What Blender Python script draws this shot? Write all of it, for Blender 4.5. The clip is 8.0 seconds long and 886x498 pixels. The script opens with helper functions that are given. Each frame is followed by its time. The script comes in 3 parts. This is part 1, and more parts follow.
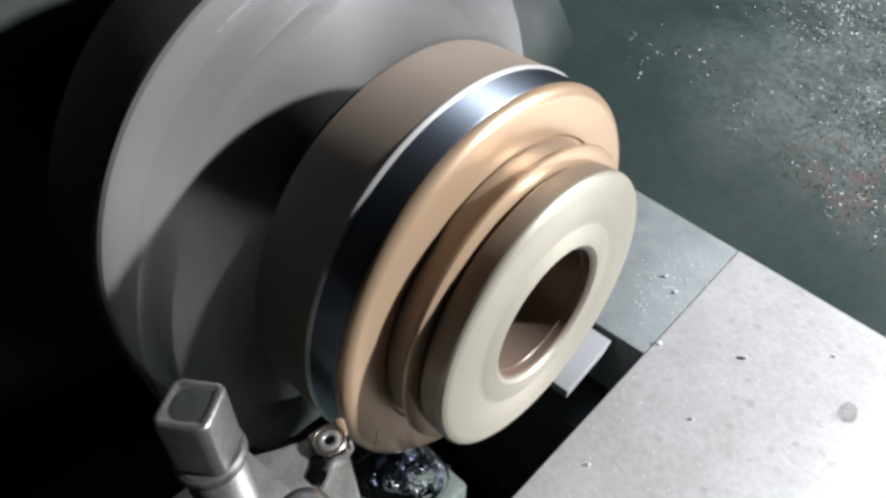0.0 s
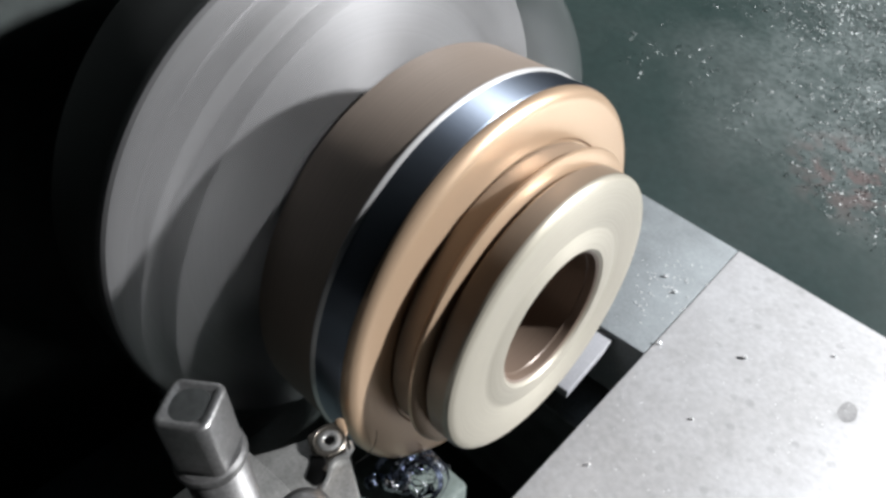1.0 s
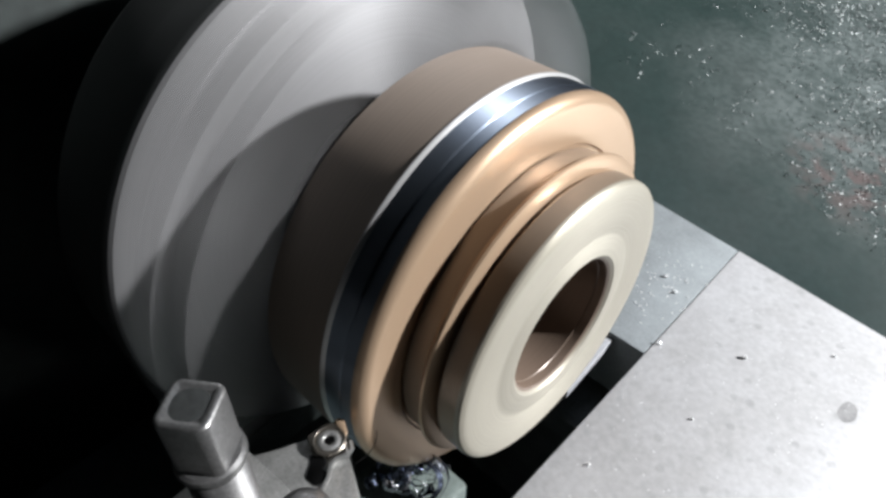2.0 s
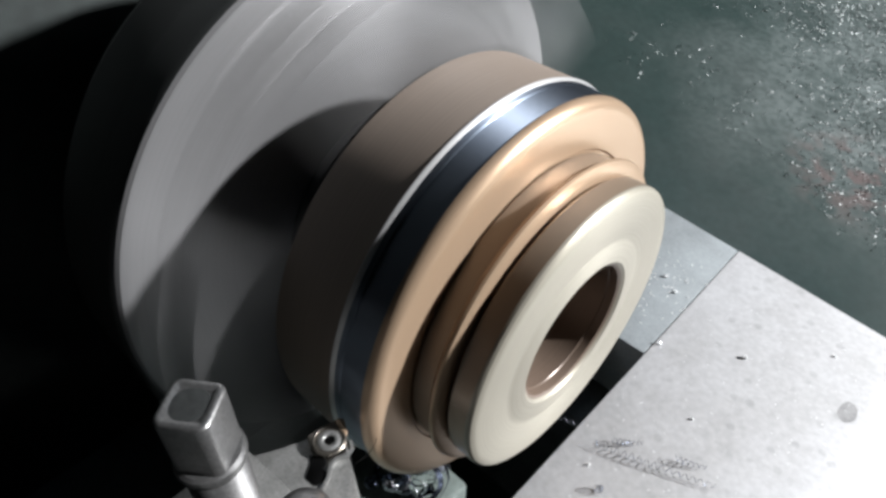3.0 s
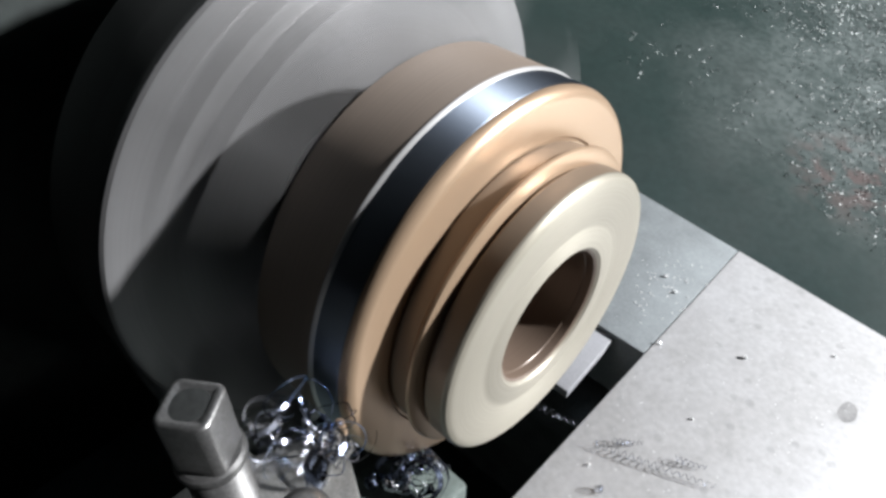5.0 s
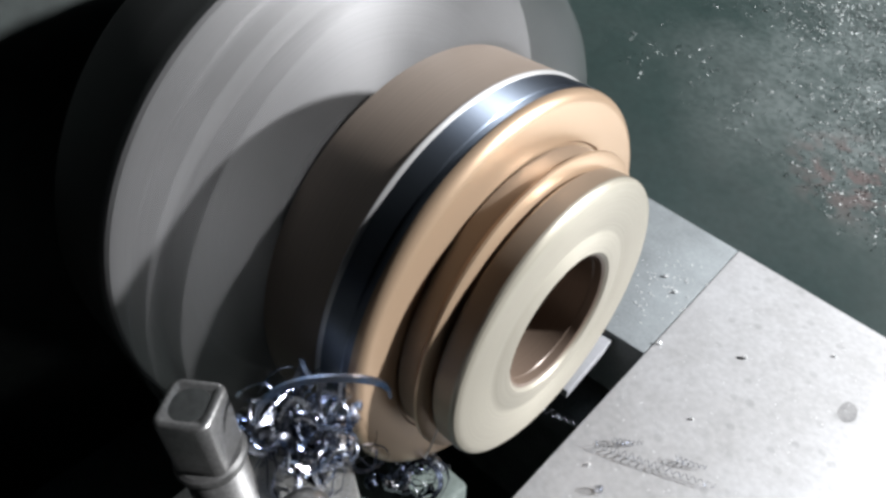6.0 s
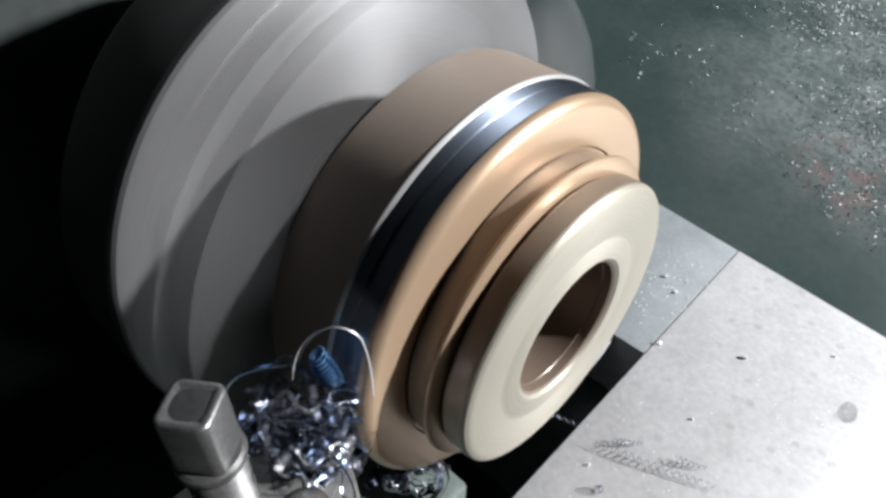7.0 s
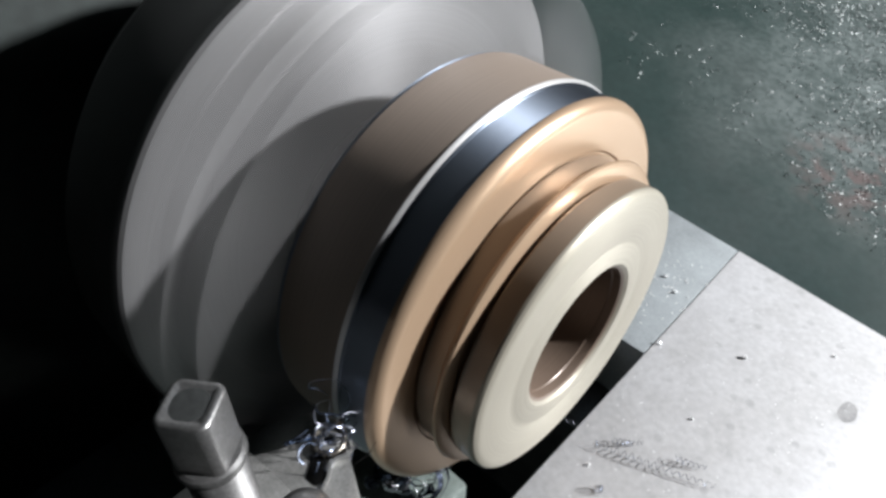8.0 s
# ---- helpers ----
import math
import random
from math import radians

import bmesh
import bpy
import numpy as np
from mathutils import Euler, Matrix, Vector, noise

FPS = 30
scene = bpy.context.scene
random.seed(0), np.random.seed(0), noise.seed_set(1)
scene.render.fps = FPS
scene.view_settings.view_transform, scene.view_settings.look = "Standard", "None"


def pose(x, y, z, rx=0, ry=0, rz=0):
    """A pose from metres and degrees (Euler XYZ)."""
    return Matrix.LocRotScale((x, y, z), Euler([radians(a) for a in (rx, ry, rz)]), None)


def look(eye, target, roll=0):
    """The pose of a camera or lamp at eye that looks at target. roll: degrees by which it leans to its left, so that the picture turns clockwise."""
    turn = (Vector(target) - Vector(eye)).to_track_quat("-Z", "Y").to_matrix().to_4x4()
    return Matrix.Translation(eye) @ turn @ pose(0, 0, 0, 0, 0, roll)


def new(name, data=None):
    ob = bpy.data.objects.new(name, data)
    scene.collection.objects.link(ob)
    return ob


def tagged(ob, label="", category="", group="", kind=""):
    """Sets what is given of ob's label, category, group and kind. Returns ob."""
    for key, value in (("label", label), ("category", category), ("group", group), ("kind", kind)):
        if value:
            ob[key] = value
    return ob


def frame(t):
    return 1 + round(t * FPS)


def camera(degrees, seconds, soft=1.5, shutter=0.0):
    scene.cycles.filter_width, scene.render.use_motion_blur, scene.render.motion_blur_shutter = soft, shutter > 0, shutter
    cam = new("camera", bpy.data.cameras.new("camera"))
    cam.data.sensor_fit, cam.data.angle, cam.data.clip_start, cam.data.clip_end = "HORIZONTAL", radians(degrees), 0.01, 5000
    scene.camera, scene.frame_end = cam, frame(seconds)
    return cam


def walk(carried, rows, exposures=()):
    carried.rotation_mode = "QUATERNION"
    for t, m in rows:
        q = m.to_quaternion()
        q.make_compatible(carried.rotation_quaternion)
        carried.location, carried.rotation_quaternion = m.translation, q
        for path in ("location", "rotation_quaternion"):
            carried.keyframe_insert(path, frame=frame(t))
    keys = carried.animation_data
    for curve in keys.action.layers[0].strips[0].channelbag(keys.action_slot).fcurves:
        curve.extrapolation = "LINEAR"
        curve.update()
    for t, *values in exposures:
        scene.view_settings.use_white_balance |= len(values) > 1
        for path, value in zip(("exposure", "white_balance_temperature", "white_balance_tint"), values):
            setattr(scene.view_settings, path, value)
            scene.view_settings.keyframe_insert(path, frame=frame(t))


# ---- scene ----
U = 0.00116          # metres per drawing unit; the spindle axis is the x axis, the tailstock lies towards +x


def at(x, y, z, rx=0, ry=0, rz=0):
    """A pose given in drawing units."""
    return pose(x * U, y * U, z * U, rx, ry, rz)


# camera: fixed to the carriage
cam = camera(68.86, 8.0, soft=3.1, shutter=1.0)
EYE = look((47.62 * U, -87.45 * U, 108.35 * U), (-2.289 * U, -33.323 * U, 40.68 * U), 1.47)
walk(cam, [(0, EYE), (8.0, EYE)], [(0, 1.24), (8.0, 1.24)])

# world, sun, and fill lamps added at unseen wall and roof openings
SUN = Vector((0.69, 0.60, 0.42)).normalized()
world = bpy.data.worlds.new("world")
scene.world = world
world.use_nodes = True
wn = world.node_tree
sky = wn.nodes.new("ShaderNodeTexSky")
sky.sky_type = "NISHITA"
sky.sun_disc = False
sky.sun_elevation = math.asin(SUN.z)
sky.sun_rotation = math.atan2(SUN.x, SUN.y)
wn.links.new(sky.outputs[0], wn.nodes["Background"].inputs[0])
wn.nodes["Background"].inputs[1].default_value = 0.05
sun = new("sun", bpy.data.lights.new("sun", "SUN"))
sun.data.energy, sun.data.angle, sun.data.color = 5.0, radians(3.0), (0.98, 0.985, 1.0)
sun.matrix_world = look(SUN * 5, (0, 0, 0))
# large fill lamp in place of sky light, added at an unseen opening
pane_light = new("window_fill_light", bpy.data.lights.new("window_fill_light", "AREA"))
pane_light.data.shape, pane_light.data.size, pane_light.data.size_y = "RECTANGLE", 2.0, 1.2
pane_light.data.energy, pane_light.data.color = 6.5, (0.8, 0.9, 1.0)
pane_light.matrix_world = look((2.93, 3.5, 1.92), (0, 0, 0.2))
# small low fill lamp, added unseen by the tailstock, nearly in line with spindle
low_light = new("low_fill_light", bpy.data.lights.new("low_fill_light", "AREA"))
low_light.data.shape, low_light.data.size, low_light.data.size_y = "RECTANGLE", 0.34, 0.34
low_light.data.energy, low_light.data.color = 2.2, (1.0, 1.0, 0.98)
low_light.matrix_world = look((2.95, 0.975, 0.443), (0, 0, 0))

# bluish overhead fill lamp, added unseen to brighten upward faces
roof_light = new("roof_fill_light", bpy.data.lights.new("roof_fill_light", "AREA"))
roof_light.data.shape, roof_light.data.size, roof_light.data.size_y = "RECTANGLE", 1.7, 1.9
roof_light.data.energy, roof_light.data.color = 1.5, (0.72, 0.86, 1.0)
roof_light.matrix_world = look((0.3, 1.6, 4.15), (0.3, 1.6, 0))


# ---- materials ----
def material(name, colour, rough, metal=0.0, grain=300.0, stain=18.0, vary=0.18, bump=0.15, depth=0.0003,
             tint=None, rings=0.0, spread=0.12, speck=0.0, aniso=0.0):
    """Paint or metal with grain and stains at two scales; rings: turning marks along the spindle axis."""
    m = bpy.data.materials.new(name)
    m.use_nodes = True
    t = m.node_tree
    b = t.nodes["Principled BSDF"]
    b.inputs["Metallic"].default_value = metal
    if aniso:
        b.inputs["Anisotropic"].default_value = aniso
        b.inputs["Anisotropic Rotation"].default_value = 0.25
        tg = t.nodes.new("ShaderNodeTangent")
        tg.direction_type, tg.axis = "RADIAL", "X"
        t.links.new(tg.outputs[0], b.inputs["Tangent"])
    co = t.nodes.new("ShaderNodeTexCoord")

    def tex(scale, detail, source=None):
        n = t.nodes.new("ShaderNodeTexNoise")
        n.inputs["Scale"].default_value, n.inputs["Detail"].default_value = scale, detail
        t.links.new(source or co.outputs["Object"], n.inputs["Vector"])
        return n.outputs["Fac"]

    fine, broad = tex(grain, 5), tex(stain, 4)
    if rings:
        split = t.nodes.new("ShaderNodeSeparateXYZ")
        t.links.new(co.outputs["Object"], split.inputs[0])
        n = t.nodes.new("ShaderNodeTexNoise")
        n.noise_dimensions = "1D"
        n.inputs["Scale"].default_value, n.inputs["Detail"].default_value = rings, 3
        # both the axial and the radial distance change the ring number
        ly = t.nodes.new("ShaderNodeVectorMath")
        ly.operation = "MULTIPLY"
        ly.inputs[1].default_value = (0, 1, 1)
        ln = t.nodes.new("ShaderNodeVectorMath")
        ln.operation = "LENGTH"
        t.links.new(co.outputs["Object"], ly.inputs[0])
        t.links.new(ly.outputs[0], ln.inputs[0])
        ad = t.nodes.new("ShaderNodeMath")
        t.links.new(split.outputs[0], ad.inputs[0])
        t.links.new(ln.outputs["Value"], ad.inputs[1])
        t.links.new(ad.outputs[0], n.inputs["W"])
        fine = n.outputs["Fac"]
    mix = t.nodes.new("ShaderNodeMix")
    mix.data_type = "RGBA"
    second = tint or tuple(c * (1 - 2 * vary) for c in colour)
    mix.inputs["A"].default_value = (*colour, 1)
    mix.inputs["B"].default_value = (*second, 1)
    ramp = t.nodes.new("ShaderNodeMapRange")
    ramp.inputs["From Min"].default_value, ramp.inputs["From Max"].default_value = 0.35, 0.7
    t.links.new(broad, ramp.inputs["Value"])
    t.links.new(ramp.outputs[0], mix.inputs["Factor"])
    grainmix = t.nodes.new("ShaderNodeMix")
    grainmix.data_type, grainmix.blend_type = "RGBA", "MULTIPLY"
    gr = t.nodes.new("ShaderNodeMapRange")
    gr.inputs["From Min"].default_value, gr.inputs["From Max"].default_value = 0.3, 0.7
    gr.inputs["To Min"].default_value = 1 - 1.6 * vary
    t.links.new(fine, gr.inputs["Value"])
    grainmix.inputs["Factor"].default_value = 1
    t.links.new(mix.outputs["Result"], grainmix.inputs["A"])
    t.links.new(gr.outputs[0], grainmix.inputs["B"])
    colour_out = grainmix.outputs["Result"]
    rr = t.nodes.new("ShaderNodeMapRange")
    rr.inputs["To Min"].default_value, rr.inputs["To Max"].default_value = max(0.03, rough - spread), min(1, rough + spread)
    t.links.new(broad, rr.inputs["Value"])
    t.links.new(rr.outputs[0], b.inputs["Roughness"])
    if speck:
        v = t.nodes.new("ShaderNodeTexVoronoi")
        v.inputs["Scale"].default_value = speck
        t.links.new(co.outputs["Object"], v.inputs["Vector"])
        sm = t.nodes.new("ShaderNodeMapRange")
        sm.inputs["From Min"].default_value, sm.inputs["From Max"].default_value = 0.12, 0.2
        sm.inputs["To Min"].default_value, sm.inputs["To Max"].default_value = 0.55, 1.0
        t.links.new(v.outputs["Distance"], sm.inputs["Value"])
        dk = t.nodes.new("ShaderNodeMix")
        dk.data_type, dk.blend_type = "RGBA", "MULTIPLY"
        dk.inputs["Factor"].default_value = 0.35
        t.links.new(colour_out, dk.inputs["A"])
        t.links.new(sm.outputs[0], dk.inputs["B"])
        colour_out = dk.outputs["Result"]
    t.links.new(colour_out, b.inputs["Base Color"])
    bp = t.nodes.new("ShaderNodeBump")
    bp.inputs["Strength"].default_value, bp.inputs["Distance"].default_value = bump, depth
    t.links.new(fine, bp.inputs["Height"])
    t.links.new(bp.outputs[0], b.inputs["Normal"])
    return m


TAN = material("turned_bronze_steel", (0.44, 0.315, 0.215), 0.35, 0.55, aniso=0.4, vary=0.06, rings=9000, bump=0.10, depth=0.00008, stain=30)
FACE = material("faced_steel", (0.385, 0.36, 0.30), 0.46, 0.55, aniso=0.5, vary=0.12, rings=2500, bump=0.08, depth=0.00008, stain=45)
BODY = material("oxidised_bar", (0.255, 0.205, 0.168), 0.48, 0.1, aniso=0.6, vary=0.12, rings=3000, bump=0.12, depth=0.0001, stain=40)
BRIGHT = material("fresh_cut_steel", (0.205, 0.24, 0.295), 0.42, 1.0, aniso=0.95, vary=0.1, rings=14000, bump=0.14, depth=0.00004, spread=0.05)
CHUCK = material("chuck_steel", (0.235, 0.235, 0.24), 0.46, 0.5, aniso=0.6, vary=0.06, rings=1800, bump=0.05, depth=0.0001, stain=40)
JAW = material("jaw_steel", (0.27, 0.27, 0.275), 0.38, 0.6, vary=0.10, grain=900, bump=0.1, stain=60)
PLATE = material("scraped_cast_iron", (0.585, 0.59, 0.605), 0.55, 0.12, vary=0.11, grain=420, stain=30, bump=0.25, depth=0.0002, speck=95,
                 tint=(0.46, 0.46, 0.465))
# greenish iron of the left wings, with the workpiece's shade painted in
WINGSHADE = material("shaded_green_iron", (0.17, 0.205, 0.20), 0.5, 0.2, vary=0.2, grain=700, stain=50, bump=0.25, depth=0.0002)
DARKCHIP = material("burnt_swarf", (0.10, 0.12, 0.17), 0.22, 0.95, vary=0.2, grain=2000, stain=250, bump=0.2, depth=0.0001)
OILY = material("oily_patch", (0.44, 0.44, 0.445), 0.5, 0.12, vary=0.16, grain=700, stain=90, bump=0.2, depth=0.0001)
BRIDGE = material("bluish_cast_iron", (0.31, 0.34, 0.355), 0.5, 0.15, vary=0.14, grain=900, stain=45, bump=0.25, depth=0.0002)
WAY = material("ground_bed_way", (0.27, 0.275, 0.295), 0.6, 0.1, vary=0.1, grain=900, stain=30, bump=0.15, depth=0.0002)


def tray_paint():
    """Dark green enamel, patchy pale swarf dust plus painted sheen, and one rusty patch."""
    m = material("dusty_sheen_enamel", (0.022, 0.042, 0.039), 0.42, 0.1, vary=0.14, grain=160, stain=9, bump=0.1, depth=0.0006,
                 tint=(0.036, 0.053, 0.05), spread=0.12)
    t = m.node_tree
    b = t.nodes["Principled BSDF"]
    co = t.nodes.new("ShaderNodeTexCoord")
    xyz = t.nodes.new("ShaderNodeSeparateXYZ")
    t.links.new(co.outputs["Object"], xyz.inputs[0])

    def ramp(source, a, z, lo=0.0, hi=1.0):
        n = t.nodes.new("ShaderNodeMapRange")
        n.interpolation_type = "SMOOTHSTEP"
        for key, value in (("From Min", a), ("From Max", z), ("To Min", lo), ("To Max", hi)):
            n.inputs[key].default_value = value
        t.links.new(source, n.inputs["Value"])
        return n.outputs[0]

    def cloud(scale, detail):
        n = t.nodes.new("ShaderNodeTexNoise")
        n.inputs["Scale"].default_value, n.inputs["Detail"].default_value = scale, detail
        t.links.new(co.outputs["Object"], n.inputs["Vector"])
        return n.outputs["Fac"]

    def calc(op, a, c):
        n = t.nodes.new("ShaderNodeMath")
        n.operation, n.use_clamp = op, True
        for k, v in enumerate((a, c)):
            if isinstance(v, float):
                n.inputs[k].default_value = v
            else:
                t.links.new(v, n.inputs[k])
        return n.outputs[0]

    def blend(fac, under, colour):
        n = t.nodes.new("ShaderNodeMix")
        n.data_type = "RGBA"
        n.inputs["B"].default_value = (*colour, 1)
        t.links.new(fac, n.inputs["Factor"])
        t.links.new(under, n.inputs["A"])
        return n.outputs["Result"]

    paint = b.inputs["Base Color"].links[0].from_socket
    # pale tone grows to the rear right: sheen put into the colour with the dust
    sheen_reach = calc("MULTIPLY", ramp(xyz.outputs[0], -0.20, 0.0, 0.05, 1.0), ramp(xyz.outputs[1], 0.28, 0.43, 0.08, 1.0))
    sheen_film = calc("MULTIPLY", sheen_reach, ramp(cloud(22, 6), 0.28, 0.62, 0.35, 1.0))
    speckle = calc("MULTIPLY", sheen_film, ramp(cloud(200, 6), 0.34, 0.64, 0.5, 1.0))
    dust_and_sheen = blend(speckle, paint, (0.17, 0.20, 0.197))
    spot = t.nodes.new("ShaderNodeVectorMath")
    spot.operation = "DISTANCE"
    spot.inputs[1].default_value = (0.012, 0.365, -0.137)
    t.links.new(co.outputs["Object"], spot.inputs[0])
    rust = calc("MULTIPLY", ramp(spot.outputs["Value"], 0.012, 0.06, 1.0, 0.0), ramp(cloud(70, 5), 0.42, 0.6, 0.0, 0.8))
    t.links.new(blend(rust, dust_and_sheen, (0.125, 0.092, 0.088)), b.inputs["Base Color"])
    return m


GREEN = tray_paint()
DARKGREEN = material("dark_enamel", (0.05, 0.07, 0.066), 0.5, 0.0, vary=0.2, grain=250, stain=10, bump=0.2, depth=0.0005)
# almost black: the headstock's shade is put into its paint colour
HEADPAINT = material("shade_dark_paint", (0.020, 0.026, 0.025), 0.6, 0.0, vary=0.2, grain=250, stain=10, bump=0.2, depth=0.0005)
SLIDE = material("oily_slide_iron", (0.12, 0.15, 0.14), 0.55, 0.1, vary=0.2, grain=700, stain=60, bump=0.25, depth=0.0003)
IRON = material("dark_iron", (0.10, 0.11, 0.11), 0.5, 0.6, vary=0.2, grain=700, stain=60, bump=0.3, depth=0.0003)
BOLT = material("worn_bolt_steel", (0.23, 0.23, 0.23), 0.38, 0.8, vary=0.2, grain=1500, stain=120, bump=0.25, depth=0.00012)
# near-black: puts shade into the colour of chuck barrel and spigot
NEARBLACK = material("near_black_iron", (0.035, 0.038, 0.038), 0.55, 0.3, vary=0.2, grain=700, stain=60, bump=0.3, depth=0.0003)
HOLDER = material("nickel_tool_steel", (0.36, 0.36, 0.35), 0.42, 0.7, vary=0.18, grain=1500, stain=140, bump=0.3, depth=0.0001, speck=500)
CRUMB = material("pale_crumbs", (0.46, 0.49, 0.49), 0.5, 0.25, vary=0.2, grain=900, stain=90, bump=0.1)
# steel chips painted white, so that glints sit in the base colour
GLINT = material("white_glint_chip", (0.93, 0.94, 0.95), 0.25, 0.1, vary=0.04, grain=900, stain=90, bump=0.05)
CARBIDE = material("coated_carbide", (0.33, 0.30, 0.26), 0.3, 0.9, vary=0.2, grain=2500, stain=300, bump=0.3, depth=0.0001)
BLUED = material("blued_swarf", (0.30, 0.46, 0.78), 0.24, 0.97, vary=0.2, grain=2000, stain=250, bump=0.2, depth=0.0001, tint=(0.45, 0.45, 0.50))
DEEPBLUE = material("deep_blue_swarf", (0.16, 0.34, 0.62), 0.35, 0.8, vary=0.2, grain=2000, stain=250, bump=0.2, depth=0.0001)
SILVER = material("bright_swarf", (0.9, 0.91, 0.95), 0.26, 0.95, vary=0.15, grain=2000, stain=250, bump=0.2, depth=0.0001, tint=(0.42, 0.44, 0.5))
DIRTY = material("dull_swarf", (0.36, 0.38, 0.45), 0.33, 0.95, vary=0.2, grain=2000, stain=250, bump=0.2, depth=0.0001)
# unseen room surfaces, kept dark so that the metal reflects little light
PLASTER = material("dark_shell_paint", (0.035, 0.04, 0.04), 0.9, 0, vary=0.12, grain=40, stain=2, bump=0.2, depth=0.003)
CONCRETE = material("workshop_concrete", (0.04, 0.04, 0.04), 0.85, 0, vary=0.15, grain=60, stain=2.5, bump=0.3, depth=0.003)
# base colour lowered to hold the shade inside the bore
BOREMAT = material("shaded_bore_steel", (0.15, 0.11, 0.085), 0.34, 0.2, vary=0.10, rings=2200, bump=0.12, depth=0.0002, stain=40)
BURR = material("bright_burr", (0.62, 0.62, 0.62), 0.4, 0.6, vary=0.12, rings=9000, bump=0.2, depth=0.0001, aniso=0.5)
BLACK = material("black_socket", (0.012, 0.012, 0.012), 0.6, 1.0, vary=0.1)


# ---- mesh helpers (drawing units) ----
def part(name, bm, mat, parent=None, label="", unit=U, smooth=None, kind="", category="", group=""):
    """Links a bmesh as one mesh object, under a thing or part if one is given."""
    if unit != 1:
        bmesh.ops.scale(bm, vec=(unit, unit, unit), verts=bm.verts)
    bmesh.ops.recalc_face_normals(bm, faces=bm.faces)
    me = bpy.data.meshes.new(name)
    if smooth is not None:
        limit = radians(smooth)
        for f in bm.faces:
            f.smooth = True
        for e in bm.edges:
            if len(e.link_faces) == 2 and e.calc_face_angle(0) > limit:
                e.smooth = False
    bm.to_mesh(me)
    bm.free()
    me.materials.append(mat)
    ob = new(name, me)
    if parent:
        ob.parent = parent
    return tagged(ob, label, category, group, kind)


def thing(name, label, category, group="", m=None, kind=""):
    ob = new(name)
    ob.empty_display_size = 0.01
    if m is not None:
        ob.matrix_basis = m
    return tagged(ob, label, category, group, kind)


def box(x0, x1, y0, y1, z0, z1, bevel=0.0, seg=2, bm=None):
    b2 = bmesh.new()
    bmesh.ops.create_cube(b2, size=1, matrix=Matrix.Translation(((x0 + x1) / 2, (y0 + y1) / 2, (z0 + z1) / 2))
                          @ Matrix.Diagonal((x1 - x0, y1 - y0, z1 - z0, 1)))
    if bevel:
        bmesh.ops.bevel(b2, geom=b2.edges[:], offset=bevel, segments=seg, affect="EDGES", profile=0.5)
    if bm is None:
        return b2
    me = bpy.data.meshes.new("tmp")
    b2.to_mesh(me)
    b2.free()
    bm.from_mesh(me)
    bpy.data.meshes.remove(me)
    return bm


def turned(profile, seg=160, closed=True, axis="X", centre=(0, 0, 0)):
    """A solid of revolution: profile is (along, radius) pairs, a closed loop unless closed is False."""
    bm = bmesh.new()
    rings = []
    for a, r in profile:
        ring = []
        for i in range(seg):
            w = 2 * math.pi * i / seg
            c, s = r * math.cos(w), r * math.sin(w)
            p = (a, c, s) if axis == "X" else (c, s, a)
            ring.append(bm.verts.new((p[0] + centre[0], p[1] + centre[1], p[2] + centre[2])))
        rings.append(ring)
    n = len(rings)
    for k in range(n if closed else n - 1):
        r0, r1 = rings[k], rings[(k + 1) % n]
        for i in range(seg):
            bm.faces.new((r0[i], r0[(i + 1) % seg], r1[(i + 1) % seg], r1[i]))
    if not closed:
        bm.faces.new(rings[0])
        bm.faces.new(rings[-1])
    return bm


def prism(outline, z0, z1, bevel=0.0, seg=2):
    """A flat outline (x, y) raised from z0 to z1."""
    bm = bmesh.new()
    low = [bm.verts.new((x, y, z0)) for x, y in outline]
    top = [bm.verts.new((x, y, z1)) for x, y in outline]
    n = len(outline)
    bm.faces.new(low[::-1])
    bm.faces.new(top)
    for i in range(n):
        bm.faces.new((low[i], low[(i + 1) % n], top[(i + 1) % n], top[i]))
    if bevel:
        bmesh.ops.bevel(bm, geom=bm.edges[:], offset=bevel, segments=seg, affect="EDGES", profile=0.5)
    return bm


def ribbon(points, width, thick):
    """A thin swarf ribbon of rectangular section along a list of points."""
    bm = bmesh.new()
    rows = []
    side = Vector((0.3, 0.2, 1))
    for i, p in enumerate(points):
        d = (points[min(i + 1, len(points) - 1)] - points[max(i - 1, 0)]).normalized()
        side = side - d * side.dot(d)
        side = side.normalized() if side.length > 1e-5 else d.orthogonal().normalized()
        up = d.cross(side)
        taper = 0.35 + 0.65 * min(1, 4 * i / len(points), 4 * (len(points) - 1 - i) / len(points))
        w, h = side * width * taper / 2, up * thick / 2
        rows.append([bm.verts.new(p + w + h), bm.verts.new(p - w + h), bm.verts.new(p - w - h), bm.verts.new(p + w - h)])
    for a, b in zip(rows, rows[1:]):
        for k in range(4):
            bm.faces.new((a[k], a[(k + 1) % 4], b[(k + 1) % 4], b[k]))
    bm.faces.new(rows[0][::-1])
    bm.faces.new(rows[-1])
    return bm


def coil(radius, pitch, turns, width, thick, rng, steps=18, wob=0.12):
    """A helical chip along its own x axis, centred on its origin, uneven in radius."""
    pts = []
    n = int(turns * steps)
    for i in range(n + 1):
        u = i / n
        a = 2 * math.pi * turns * u
        r = radius * (1 + wob * math.sin(5 * u + radius) + rng.uniform(-1, 1) * 0.03) * (0.7 + 0.3 * math.sin(math.pi * u))
        bend = 1.6 * radius * (u - 0.5) ** 2
        pts.append(Vector(((u - 0.5) * pitch * turns, r * math.cos(a) + bend, r * math.sin(a))))
    return ribbon(pts, width, thick)


